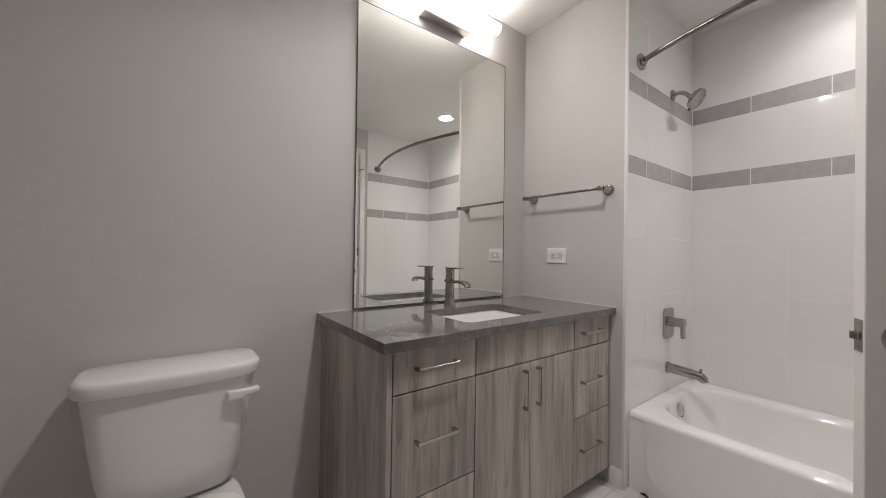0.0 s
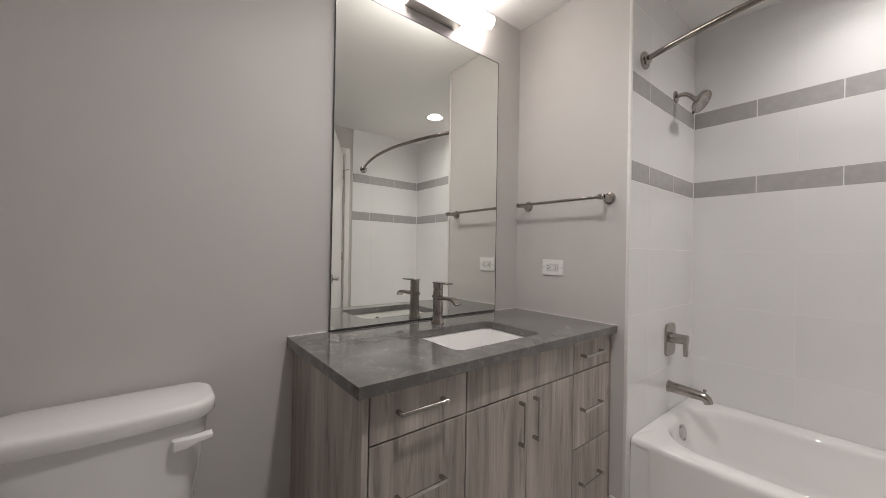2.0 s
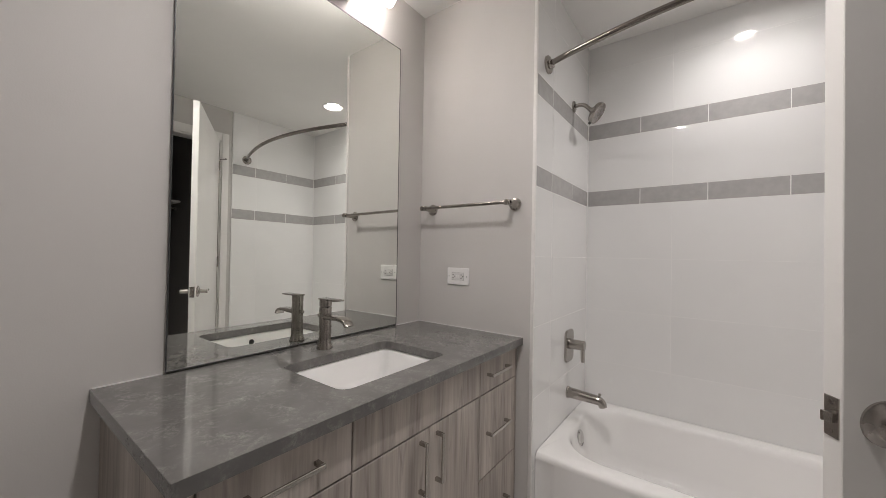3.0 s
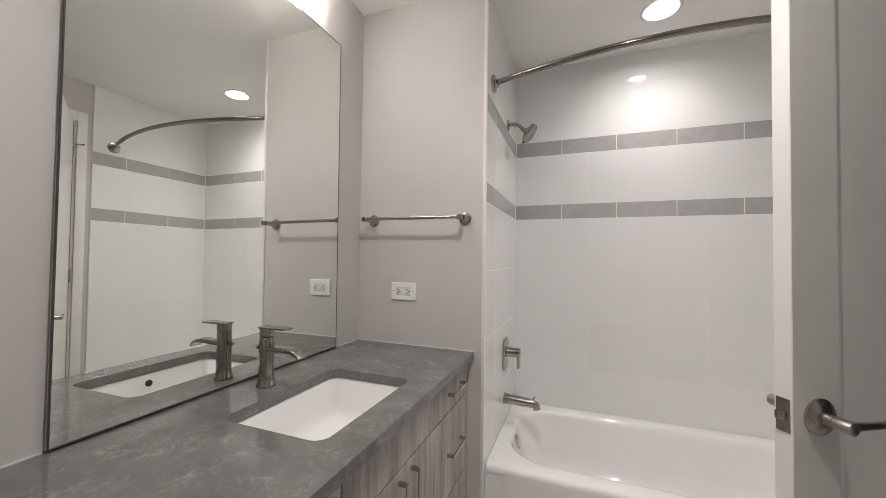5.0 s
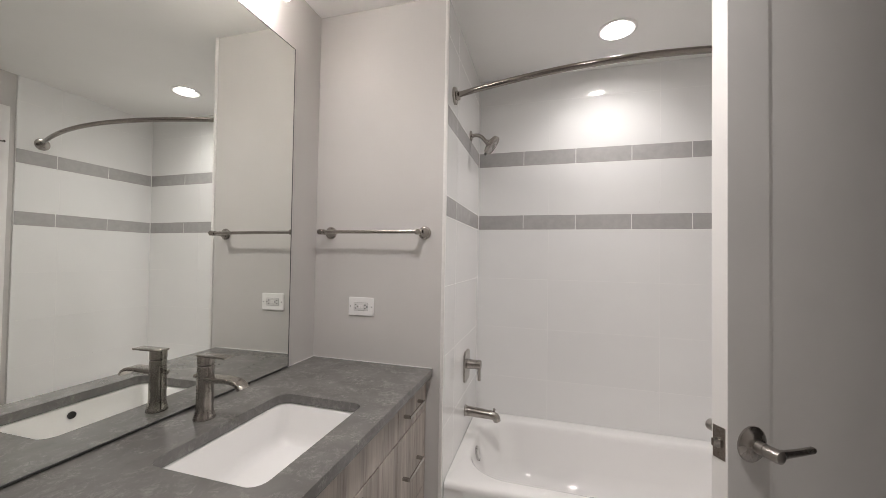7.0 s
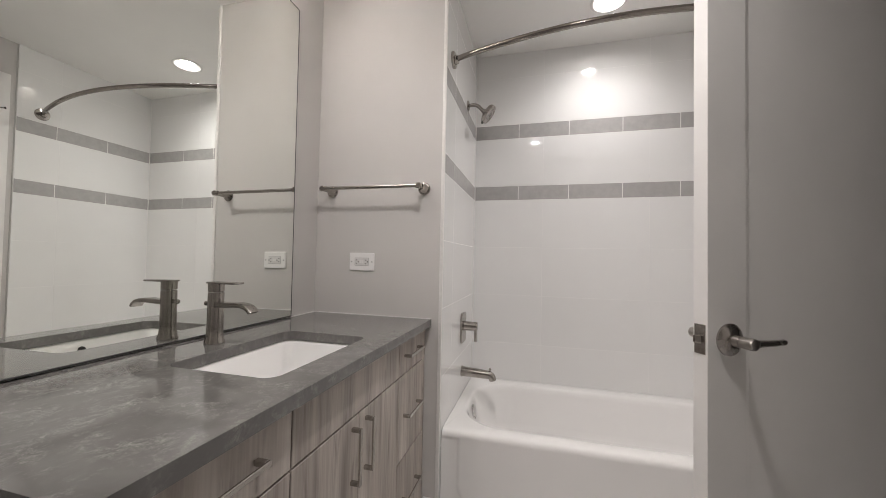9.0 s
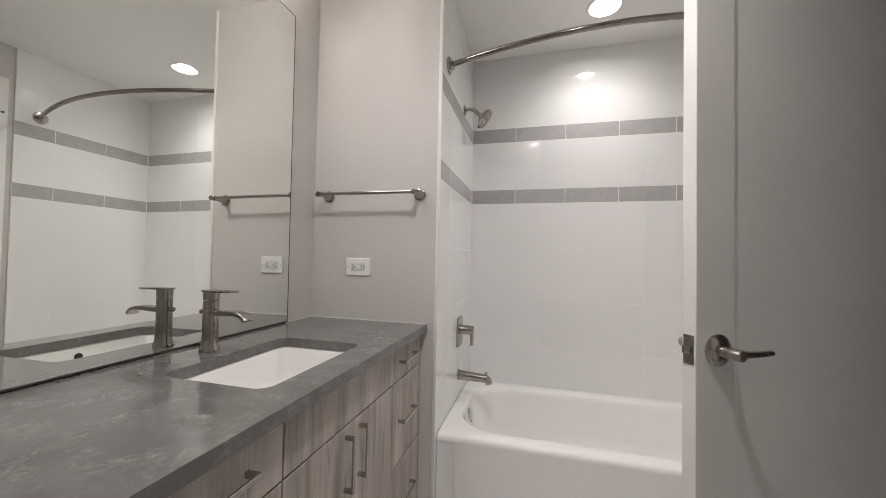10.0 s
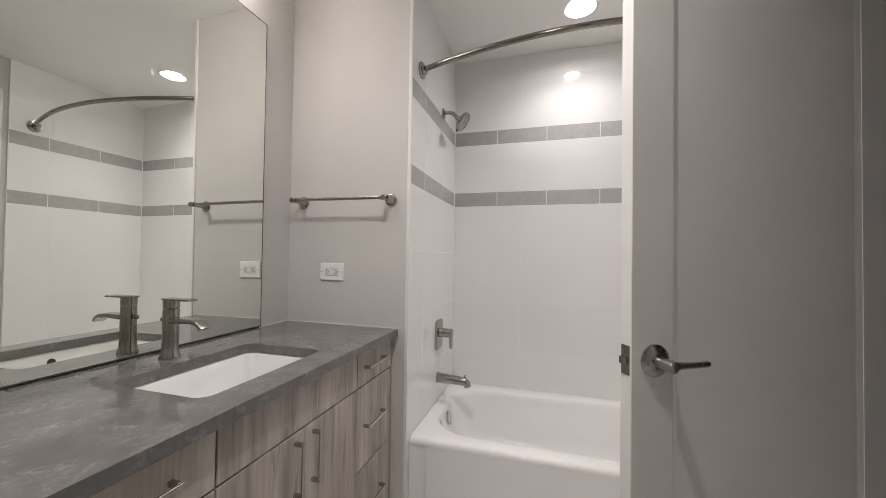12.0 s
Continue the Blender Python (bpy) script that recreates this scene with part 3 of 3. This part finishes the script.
rings = [rrect(SX0 - 0.02, SX1 + 0.02, SY0 - 0.02, SY1 + 0.02, 0.05, ZB - 0.012, 8), rrect(SX0 - 0.02, SX1 + 0.02, SY0 - 0.02, SY1 + 0.02, 0.05, ZB, 8), rrect(SX0 - 0.004, SX1 + 0.004, SY0 - 0.004, SY1 + 0.004, 0.038, ZB, 8),
         rrect(SX0 + 0.002, SX1 - 0.002, SY0 + 0.002, SY1 - 0.002, 0.036, ZB - 0.008, 8), rrect(SX0 + 0.009, SX1 - 0.011, SY0 + 0.013, SY1 - 0.013, 0.034, 0.752, 8),
         rrect(SX0 + 0.013, SX1 - 0.015, SY0 + 0.019, SY1 - 0.019, 0.036, 0.735, 8), rrect(SX0 + 0.021, SX1 - 0.023, SY0 + 0.028, SY1 - 0.028, 0.036, 0.722, 8), rrect(SX0 + 0.036, SX1 - 0.038, SY0 + 0.045, SY1 - 0.045, 0.034, 0.7155, 8), rrect(0.30, 0.38, -0.69, -0.61, 0.03, 0.708, 8)]
basin = part("basin", loft(rings, False, True), PORCELAIN, sink, sharp=60)
part("overflow_hole", turned((SX1 - 0.0075, -0.652, 0.805), (-1, 0, 0.12), [(0, 0.012), (0.003, 0.0115), (0.0032, 0.008)], 18), BLACK, basin, "dark overflow hole")
part("drain", turned((0.34, -0.65, 0.708), (0, 0, 1), [(0, 0.022), (0.003, 0.021), (0.0035, 0)], 20), NICKEL_DARK, basin, "metal drain")

# faucet
FC = Vector((0.104, -0.658, TOP))
faucet = thing("faucet", "brushed nickel single-lever faucet with curved flat spout", "faucet", Matrix.Translation(FC))
part("body", turned(FC, (0, 0, 1), [(0, 0.0285), (0.003, 0.0285), (0.010, 0.0262), (0.024, 0.0232), (0.045, 0.0224), (0.10, 0.0220), (0.152, 0.0220), (0.1535, 0.0205)]), NICKEL, faucet)
part("cap", turned(FC + Vector((0, 0, 0.1555)), (0, 0, 1), [(0, 0.0202), (0.0015, 0.0222), (0.020, 0.0222), (0.026, 0.0216), (0.027, 0.019)]), NICKEL, faucet)
part("lever", box(0.083, 0.189, -0.658 - 0.0185, -0.658 + 0.0185, TOP + 0.180, TOP + 0.1855, 0.0018), NICKEL, faucet)
sp = [((0.112, 0.1165), 0.0125), ((0.150, 0.1175), 0.0115), ((0.186, 0.1195), 0.0105), ((0.208, 0.1185), 0.0100), ((0.224, 0.1145), 0.0095), ((0.235, 0.1075), 0.0090), ((0.241, 0.0985), 0.0085)]
rings = []
for i, ((x, z), t) in enumerate(sp):
    a, b = sp[max(i - 1, 0)][0], sp[min(i + 1, len(sp) - 1)][0]
    d = Vector((b[0] - a[0], 0, b[1] - a[1])).normalized()
    nrm = Vector((-d.z, 0, d.x))
    rings.append([Vector((x, -0.658 + py, TOP + z)) + nrm * pz for py, pz in rrect(-0.0185, 0.0185, -t / 1.6, t / 1.6, 0.003, None, 3)])
part("spout", loft(rings), NICKEL, faucet, sharp=45)
part("popup_knob", turned((0.084, -0.658, TOP + 0.118), (-1, 0, 0), [(0, 0.004), (0.008, 0.004), (0.009, 0.007), (0.018, 0.007), (0.019, 0.005)], 14), NICKEL, faucet)

# ---- mirror ----
mirror = thing("wall_mirror", "large frameless wall mirror with thin dark edges", "mirror", pose(0, -0.65, MZ0))
part("glass", box(0.0005, 0.0030, MY0 + 0.004, MY1 - 0.004, MZ0 + 0.005, MZ1 - 0.004), SILVER, mirror)
for y0, y1, z0, z1 in ((MY0, MY1, MZ0, MZ0 + 0.005), (MY0, MY1, MZ1 - 0.004, MZ1), (MY0, MY0 + 0.004, MZ0 + 0.005, MZ1 - 0.004), (MY1 - 0.004, MY1, MZ0 + 0.005, MZ1 - 0.004)):
    part("edge_strip", box(0.0000, 0.0042, y0, y1, z0, z1, 0.0008, 1), EDGE, mirror, "thin dark edge strip")
part("backing", box(-0.0088, -0.0002, MY0 + 0.002, MY1 - 0.002, MZ0 + 0.001, MZ1 - 0.002), PAINT, mirror, "painted backing board")
# the glass stands out a little at its foot, and leans back
mirror.matrix_basis = pose(0.0090, -0.65, MZ0, 0, -0.28, 0.22)

# ---- vanity light ----
vl = thing("vanity_light", "lit frosted glass bar light on a brushed nickel backplate", "wall light", pose(0, TUBE_C[1], TUBE_C[2]))
part("backplate", box(0.0005, 0.058, TUBE_C[1] - 0.147, TUBE_C[1] + 0.150, 2.295, 2.425, 0.002), NICKEL_PLATE, vl, "rectangular brushed nickel backplate")
for s in (-1, 1):
    part("bracket", box(0.052, 0.070, TUBE_C[1] + s * 0.09 - 0.012, TUBE_C[1] + s * 0.09 + 0.012, 2.349, 2.373, 0.002), NICKEL_DARK, vl)
    part("end_cap", turned((TUBE_C[0], TUBE_C[1] + s * 0.3135, TUBE_C[2]), (0, s, 0), [(0, 0.0300), (0.004, 0.0300), (0.005, 0.027), (0.006, 0.012), (0.016, 0.011), (0.017, 0.008)], 32), NICKEL_PLATE, vl)
part("glass_tube", turned((TUBE_C[0], TUBE_C[1] - 0.313, TUBE_C[2]), (0, 1, 0), [(0, 0.0285), (0.002, 0.0305), (0.624, 0.0305), (0.626, 0.0285)], 36), TUBE_MAT, vl, "glowing frosted glass tube")

# ---- towel bar and outlet ----
bar = thing("towel_bar", "brushed nickel towel bar on round wall mounts", "towel bar", pose(0.32, 0, 1.455))
BAR_Y, BAR_Z = -0.080, 1.455
for x in (0.083, 0.550):
    part("mount", turned((x, -0.0005, BAR_Z), (0, -1, 0), [(0, 0.0285), (0.005, 0.0285), (0.008, 0.026), (0.010, 0.021), (0.016, 0.0185), (0.024, 0.0135), (0.060, 0.0105), (0.066, 0.0125), (0.090, 0.0125), (0.092, 0.010)]), NICKEL, bar)
    part("collar", turned((x - 0.016, BAR_Y, BAR_Z), (1, 0, 0), [(0, 0.0100), (0.002, 0.0120), (0.030, 0.0120), (0.032, 0.0100)], 20), NICKEL, bar)
part("bar_tube", swept([(0.064, BAR_Y, BAR_Z), (0.566, BAR_Y, BAR_Z)], 0.0078, 18), NICKEL, bar)

out = thing("outlet", "white ground-fault wall outlet with horizontal cover plate", "outlet", pose(0.2495, 0, 1.118))
OX, OZ = 0.2495, 1.1185
plate = part("cover_plate", loft([[(x, y, z) for x, z in rrect(OX - 0.0635 + i, OX + 0.0635 - i, OZ - 0.042 + i, OZ + 0.042 - i, 0.005, None, 4)] for y, i in ((-0.0005, 0), (-0.004, 0.0), (-0.0065, 0.003))]), PLASTIC, out)
# thin grey strip painted in place of the shade between plate and socket
part("gap", box(OX - 0.0357, OX + 0.0357, -0.0069, -0.0060, OZ - 0.0187, OZ + 0.0187), SEAM, plate, "grey strip coloured as the shaded gap round the socket face")
face = part("receptacle", box(OX - 0.0345, OX + 0.0345, -0.0085, -0.0062, OZ - 0.0175, OZ + 0.0175, 0.001, 1), SOCKET, plate, "white socket face")
for sx in (-1, 1):
    bm = bmesh.new()
    for sz in (-1, 1):
        box(OX + sx * 0.0235 - 0.0058, OX + sx * 0.0235 + 0.0012, -0.0090, -0.0080, OZ + sz * 0.0078 - 0.0020, OZ + sz * 0.0078 + 0.0020, bm=bm)
    turned((OX + sx * 0.0235 + 0.0080, -0.0080, OZ), (0, -1, 0), [(0, 0.0031), (0.001, 0.0031)], 10, bm)
    part("slots", bm, BLACK, face, "dark socket slots")
    part("button", box(OX + sx * 0.0055 - 0.0042, OX + sx * 0.0055 + 0.0042, -0.0100, -0.0080, OZ - 0.007, OZ + 0.007, 0.0006, 1), PLASTIC, face)
    part("screw", turned((OX + sx * 0.0525, -0.0062, OZ), (0, -1, 0), [(0, 0.0032), (0.0008, 0.003)], 12), SEAM, plate)

# ---- toilet ----
TY = -1.736
wc = thing("toilet", "white porcelain two-piece toilet with closed lid", "toilet", pose(0.35, TY, 0))


def tank_ring(x0, x1, hw, r, z, bow=0.022):
    """Outline of the tank: rounded corners and a front that bows outwards."""
    out = []
    for x, y in rrect(x0, x1 - bow, -hw, hw, r, None, 8):
        f = max(0.0, (x - x0) / (x1 - bow - x0))
        out.append((x + bow * f * (1 - (y / hw) ** 2), TY + y, z))
    # a finer front edge, so that the bow is smooth
    a, b = out[-1], out[0]
    for k in range(1, 12):
        y = (a[1] + (b[1] - a[1]) * k / 12) - TY
        out.append((x1 - bow + bow * (1 - (y / hw) ** 2), TY + y, z))
    return out


part("tank", loft([tank_ring(0.05, 0.165, 0.125, 0.03, 0.382), tank_ring(0.035, 0.184, 0.150, 0.035, 0.388), tank_ring(0.026, 0.194, 0.166, 0.04, 0.41), tank_ring(0.020, 0.202, 0.180, 0.044, 0.48), tank_ring(0.018, 0.208, 0.194, 0.046, 0.58), tank_ring(0.016, 0.214, 0.212, 0.050, 0.726)]), PORCELAIN, wc, sharp=60)
part("tank_lid", loft([tank_ring(0.014, 0.216, 0.213, 0.05, 0.7265), tank_ring(0.011, 0.226, 0.225, 0.060, 0.7285), tank_ring(0.010, 0.229, 0.228, 0.064, 0.733), tank_ring(0.010, 0.2295, 0.2285, 0.064, 0.757), tank_ring(0.0105, 0.2285, 0.2275, 0.064, 0.7625), tank_ring(0.0125, 0.2255, 0.2245, 0.062, 0.7675), tank_ring(0.0165, 0.2205, 0.2195, 0.058, 0.7708), tank_ring(0.022, 0.214, 0.213, 0.053, 0.7725)]), PORCELAIN, wc, sharp=60)
part("flush_lever", loft([[(0.208 + o, TY + y, 0.677 + s + dz) for o, dz in rrect(0.0, t, -h, h, 0.003, None, 3)] for y, s, t, h in ((0.126, 0, 0.012, 0.012), (0.131, 0, 0.020, 0.0145), (0.158, 0, 0.022, 0.0125), (0.182, 0.005, 0.025, 0.0075), (0.204, 0.009, 0.028, 0.0065), (0.214, 0.010, 0.028, 0.0055))]), PLASTIC, wc, "white plastic flush lever", sharp=45)


def egg(x0, x1, hw, z, back=0.42, n=64):
    """Elongated bowl outline: squarish at the back, round in front."""
    pts = []
    for k in range(n):
        a = 2 * math.pi * k / n
        c, s = math.cos(a), math.sin(a)
        e, f = (back, back) if c < 0 else (0.95, 0.95)
        pts.append(((x0 + x1) / 2 + (x1 - x0) / 2 * math.copysign(abs(c) ** e, c), TY + hw * math.copysign(abs(s) ** f, s), z))
    return pts


part("bowl", loft([egg(0.10, 0.52, 0.105, 0.0, 0.6), egg(0.10, 0.51, 0.10, 0.03, 0.6), egg(0.12, 0.50, 0.092, 0.12, 0.6), egg(0.10, 0.56, 0.12, 0.21, 0.6), egg(0.06, 0.66, 0.160, 0.305, 0.55), egg(0.045, 0.69, 0.174, 0.354, 0.5), egg(0.045, 0.695, 0.176, 0.372, 0.5), egg(0.055, 0.685, 0.168, 0.377, 0.5)]), PORCELAIN, wc, sharp=60)
part("seat", loft([egg(0.235, 0.695, 0.168, 0.3775), egg(0.231, 0.702, 0.173, 0.381), egg(0.233, 0.700, 0.171, 0.3885)]), PLASTIC, wc, sharp=60)
part("seat_lid", loft([egg(0.236, 0.700, 0.170, 0.3895), egg(0.232, 0.706, 0.175, 0.393), egg(0.233, 0.704, 0.174, 0.401), egg(0.240, 0.695, 0.167, 0.4055), egg(0.28, 0.65, 0.13, 0.4075), egg(0.34, 0.58, 0.07, 0.408)]), PLASTIC, wc, sharp=60)
for s in (-1, 1):
    part("hinge_cap", box(0.205, 0.245, TY + s * 0.075 - 0.018, TY + s * 0.075 + 0.018, 0.378, 0.3885, 0.003), PLASTIC, wc)

# ---- door ----
door = thing("door_1", "white painted panel door standing half open", "door", pose(*LATCH, 0, 0, 0, DOOR_A), kind="structure")
ST, REC, ZB0 = 0.114, 0.0060, 0.012


def dpart(name, bm, material, parent=door, label=""):
    return part(name, bm, material, parent, label, local=True)


dpart("stile", box(0, ST, 0, DOOR_T, ZB0, DOOR_H, 0.0015, 1), DOOR_PAINT)
SH = 0.172
dpart("stile", box(DOOR_W - SH, DOOR_W, 0, DOOR_T, ZB0, DOOR_H, 0.0015, 1), DOOR_PAINT)
dpart("rail", box(ST, DOOR_W - SH, 0, DOOR_T, DOOR_H - ST, DOOR_H, 0.0008, 1), DOOR_PAINT)
dpart("rail", box(ST, DOOR_W - SH, 0, DOOR_T, ZB0, ZB0 + 0.20, 0.0008, 1), DOOR_PAINT)
def panel_ring(grow, y):
    x0, x1, z0, z1 = ST - grow, DOOR_W - SH + grow, ZB0 + 0.20 - grow, DOOR_H - ST + grow
    return [(x0, y, z0), (x1, y, z0), (x1, y, z1), (x0, y, z1)]


dpart("panel", loft([panel_ring(0.008, DOOR_T - 0.0004), panel_ring(0.008, 0.010), panel_ring(0.0, 0.010), panel_ring(0.0, 0.0010), panel_ring(-0.002, 0.0014), panel_ring(-0.016, REC), panel_ring(-0.017, REC)]), DOOR_PAINT)
LZ, LB = 0.967, 0.062
lp = dpart("latch_plate", box(-0.0018, 0.001, 0.0045, 0.0315, LZ - 0.034, LZ + 0.034, 0.0006, 1), NICKEL_DARK, label="satin nickel latch plate")
dpart("latch_bolt", loft([[(-x, y, z) for y, z in rrect(0.0105 + k, 0.0255, LZ - 0.0085, LZ + 0.0085, 0.002, None, 3)] for x, k in ((0.0, 0), (0.006, 0), (0.012, 0.010))]), NICKEL, lp)
for sz in (-1, 1):
    dpart("screw", turned((-0.0016, 0.018, LZ + sz * 0.025), (-1, 0, 0), [(0, 0.004), (0.001, 0.0035)], 12), NICKEL, lp)
for side in (-1, 1):
    y0 = 0.0 if side < 0 else DOOR_T
    rose = dpart("rose", turned((LB, y0, LZ), (0, side, 0), [(0, 0.0375), (0.004, 0.0375), (0.009, 0.031), (0.013, 0.020), (0.014, 0.014)]), NICKEL_DARK, label="round satin nickel rose")
    neck = dpart("neck", turned((LB, y0 + side * 0.012, LZ), (0, side, 0), [(0, 0.0130), (0.016, 0.0130), (0.0165, 0.0118), (0.019, 0.0118), (0.0195, 0.0130), (0.040, 0.0135), (0.045, 0.0125), (0.046, 0.010)]), LEVER, rose)
    yl = y0 + side * 0.047
    dpart("lever", loft([[(LB + x, yl + dy * 1.0, LZ + dz + off) for dy, dz in rrect(-t, t, -h, h, min(t, h) * 0.8, None, 4)] for x, t, h, off in ((-0.006, 0.006, 0.009, 0), (0.004, 0.0085, 0.0095, 0), (0.03, 0.0065, 0.0075, 0.0), (0.060, 0.0065, 0.0068, -0.0005), (0.097, 0.0065, 0.0064, 0.001), (0.101, 0.005, 0.005, 0.001))]), NICKEL_DARK, rose, "satin nickel lever")
for z in (0.30, 1.145, 1.985):
    hg = dpart("hinge", turned((DOOR_W + 0.006, DOOR_T + 0.002, z - 0.045), (0, 0, 1), [(0, 0.0065), (0.09, 0.0065)], 14), NICKEL, label="satin nickel hinge")
    dpart("leaf_plate", box(DOOR_W - 0.0005, DOOR_W + 0.0015, 0.004, DOOR_T + 0.001, z - 0.045, z + 0.045), NICKEL, hg)
    if z > 1.5:
        dpart("door_stop", swept([(DOOR_W + 0.004, DOOR_T + 0.008, z + 0.052), (DOOR_W - 0.020, DOOR_T + 0.045, z + 0.052), (DOOR_W - 0.026, DOOR_T + 0.055, z + 0.052)], [0.004, 0.004, 0.008], 10), NICKEL, hg, "hinge-pin door stop")

# ---- wall and floor tiles ----
TILE_CACHE = {}
GAP = 0.0036


def tile_mesh(w, h, material):
    key = (round(w, 4), round(h, 4), material.name)
    if key not in TILE_CACHE:
        bm = loft([[(sx * (w / 2 - i), sy * (h / 2 - i), z) for sx, sy in ((1, 1), (-1, 1), (-1, -1), (1, -1))] for z, i in ((-0.008, 0), (-0.0007, 0), (-0.0002, 0.0002), (0, 0.0007))], False, True)
        TILE_CACHE[key] = finish(bm, material, 5, "tile")
    return TILE_CACHE[key]


def lay(parent, material, w, h, place, turn):
    ob = new("tile", tile_mesh(w, h, material))
    ob.parent = parent
    ob.matrix_basis = Matrix.Translation(place) @ turn @ pose(0, 0, 0, random.uniform(-0.09, 0.09), random.uniform(-0.06, 0.06))
    return ob


TURN_N = Matrix(((1, 0, 0, 0), (0, 0, -1, 0), (0, 1, 0, 0), (0, 0, 0, 1)))      # faces -y
TURN_W = Matrix(((0, 0, 1, 0), (1, 0, 0, 0), (0, 1, 0, 0), (0, 0, 0, 1)))       # faces +x
TURN_E = Matrix(((0, 0, -1, 0), (-1, 0, 0, 0), (0, 1, 0, 0), (0, 0, 0, 1)))     # faces -x
ROWS = ((0.0, 0.302, 0), (0.302, 0.609, 0), (0.609, 0.917, 0), (0.917, 1.223, 0), (1.223, 1.5305, 0), (1.5305, 1.6235, 1), (1.6235, 1.9335, 0), (1.9335, 2.0275, 1), (2.0275, 2.335, 0), (2.335, CEIL, 0))


def clad(parent, a0, a1, white_cuts, grey_cuts, place, turn, z_from=0.0):
    for z0, z1, grey in ROWS:
        if z1 <= z_from:
            continue
        cuts = [a0] + [c for c in (grey_cuts if grey else white_cuts) if a0 < c < a1] + [a1]
        for c0, c1 in zip(cuts, cuts[1:]):
            gap = GAP if grey else 0.0021
            lay(parent, TILE_GREY if grey else TILE_WHITE, c1 - c0 - gap, z1 - z0 - gap, place((c0 + c1) / 2, (z0 + z1) / 2), turn)


bed_n = part("grout_bed", box(TILE_W - 0.0119, EX - 0.0005, TILE_N + 0.0006, TILE_N + 0.0119, 0.0, CEIL - 0.0005), GROUT, wall_north)
bed_w = part("grout_bed", box(TILE_W - 0.0119, TILE_W - 0.0006, 0.008, TILE_N + 0.0015, 0.0, CEIL - 0.0005), GROUT, wall_towel)
bed_e = part("grout_bed", box(TILE_E + 0.0006, TILE_E + 0.0119, -0.018, TILE_N + 0.0015, 0.0, CEIL - 0.0005), GROUT, wall_east)
clad(wall_north, TILE_W + 0.002, TILE_E - 0.002, (1.078, 1.688), (0.924, 1.2325, 1.541, 1.8495), lambda a, z: (a, TILE_N, z), TURN_N, 0.35)
clad(wall_towel, 0.008, TILE_N - 0.002, (0.212,), (0.205, 0.5125), lambda a, z: (TILE_W, a, z), TURN_W)
clad(wall_east, -0.018, TILE_N - 0.002, (0.205,), (0.188, 0.496), lambda a, z: (TILE_E, a, z), TURN_E)
for i in range(4):
    for j in range(12):
        x0, x1 = 0.002 + i * 0.61, min(0.002 + (i + 1) * 0.61, EX - 0.002)
        y0, y1 = max(-3.393 + j * 0.305, SOUTH + 0.002), min(-3.088 + j * 0.305, 0.052)
        if x1 - x0 > 0.02 and y1 - y0 > 0.02 and not (i == 0 and y0 > -0.02):
            lay(floor, FLOOR_TILE, x1 - x0 - 0.003, y1 - y0 - 0.003, ((x0 + x1) / 2, (y0 + y1) / 2, 0.0), Matrix())
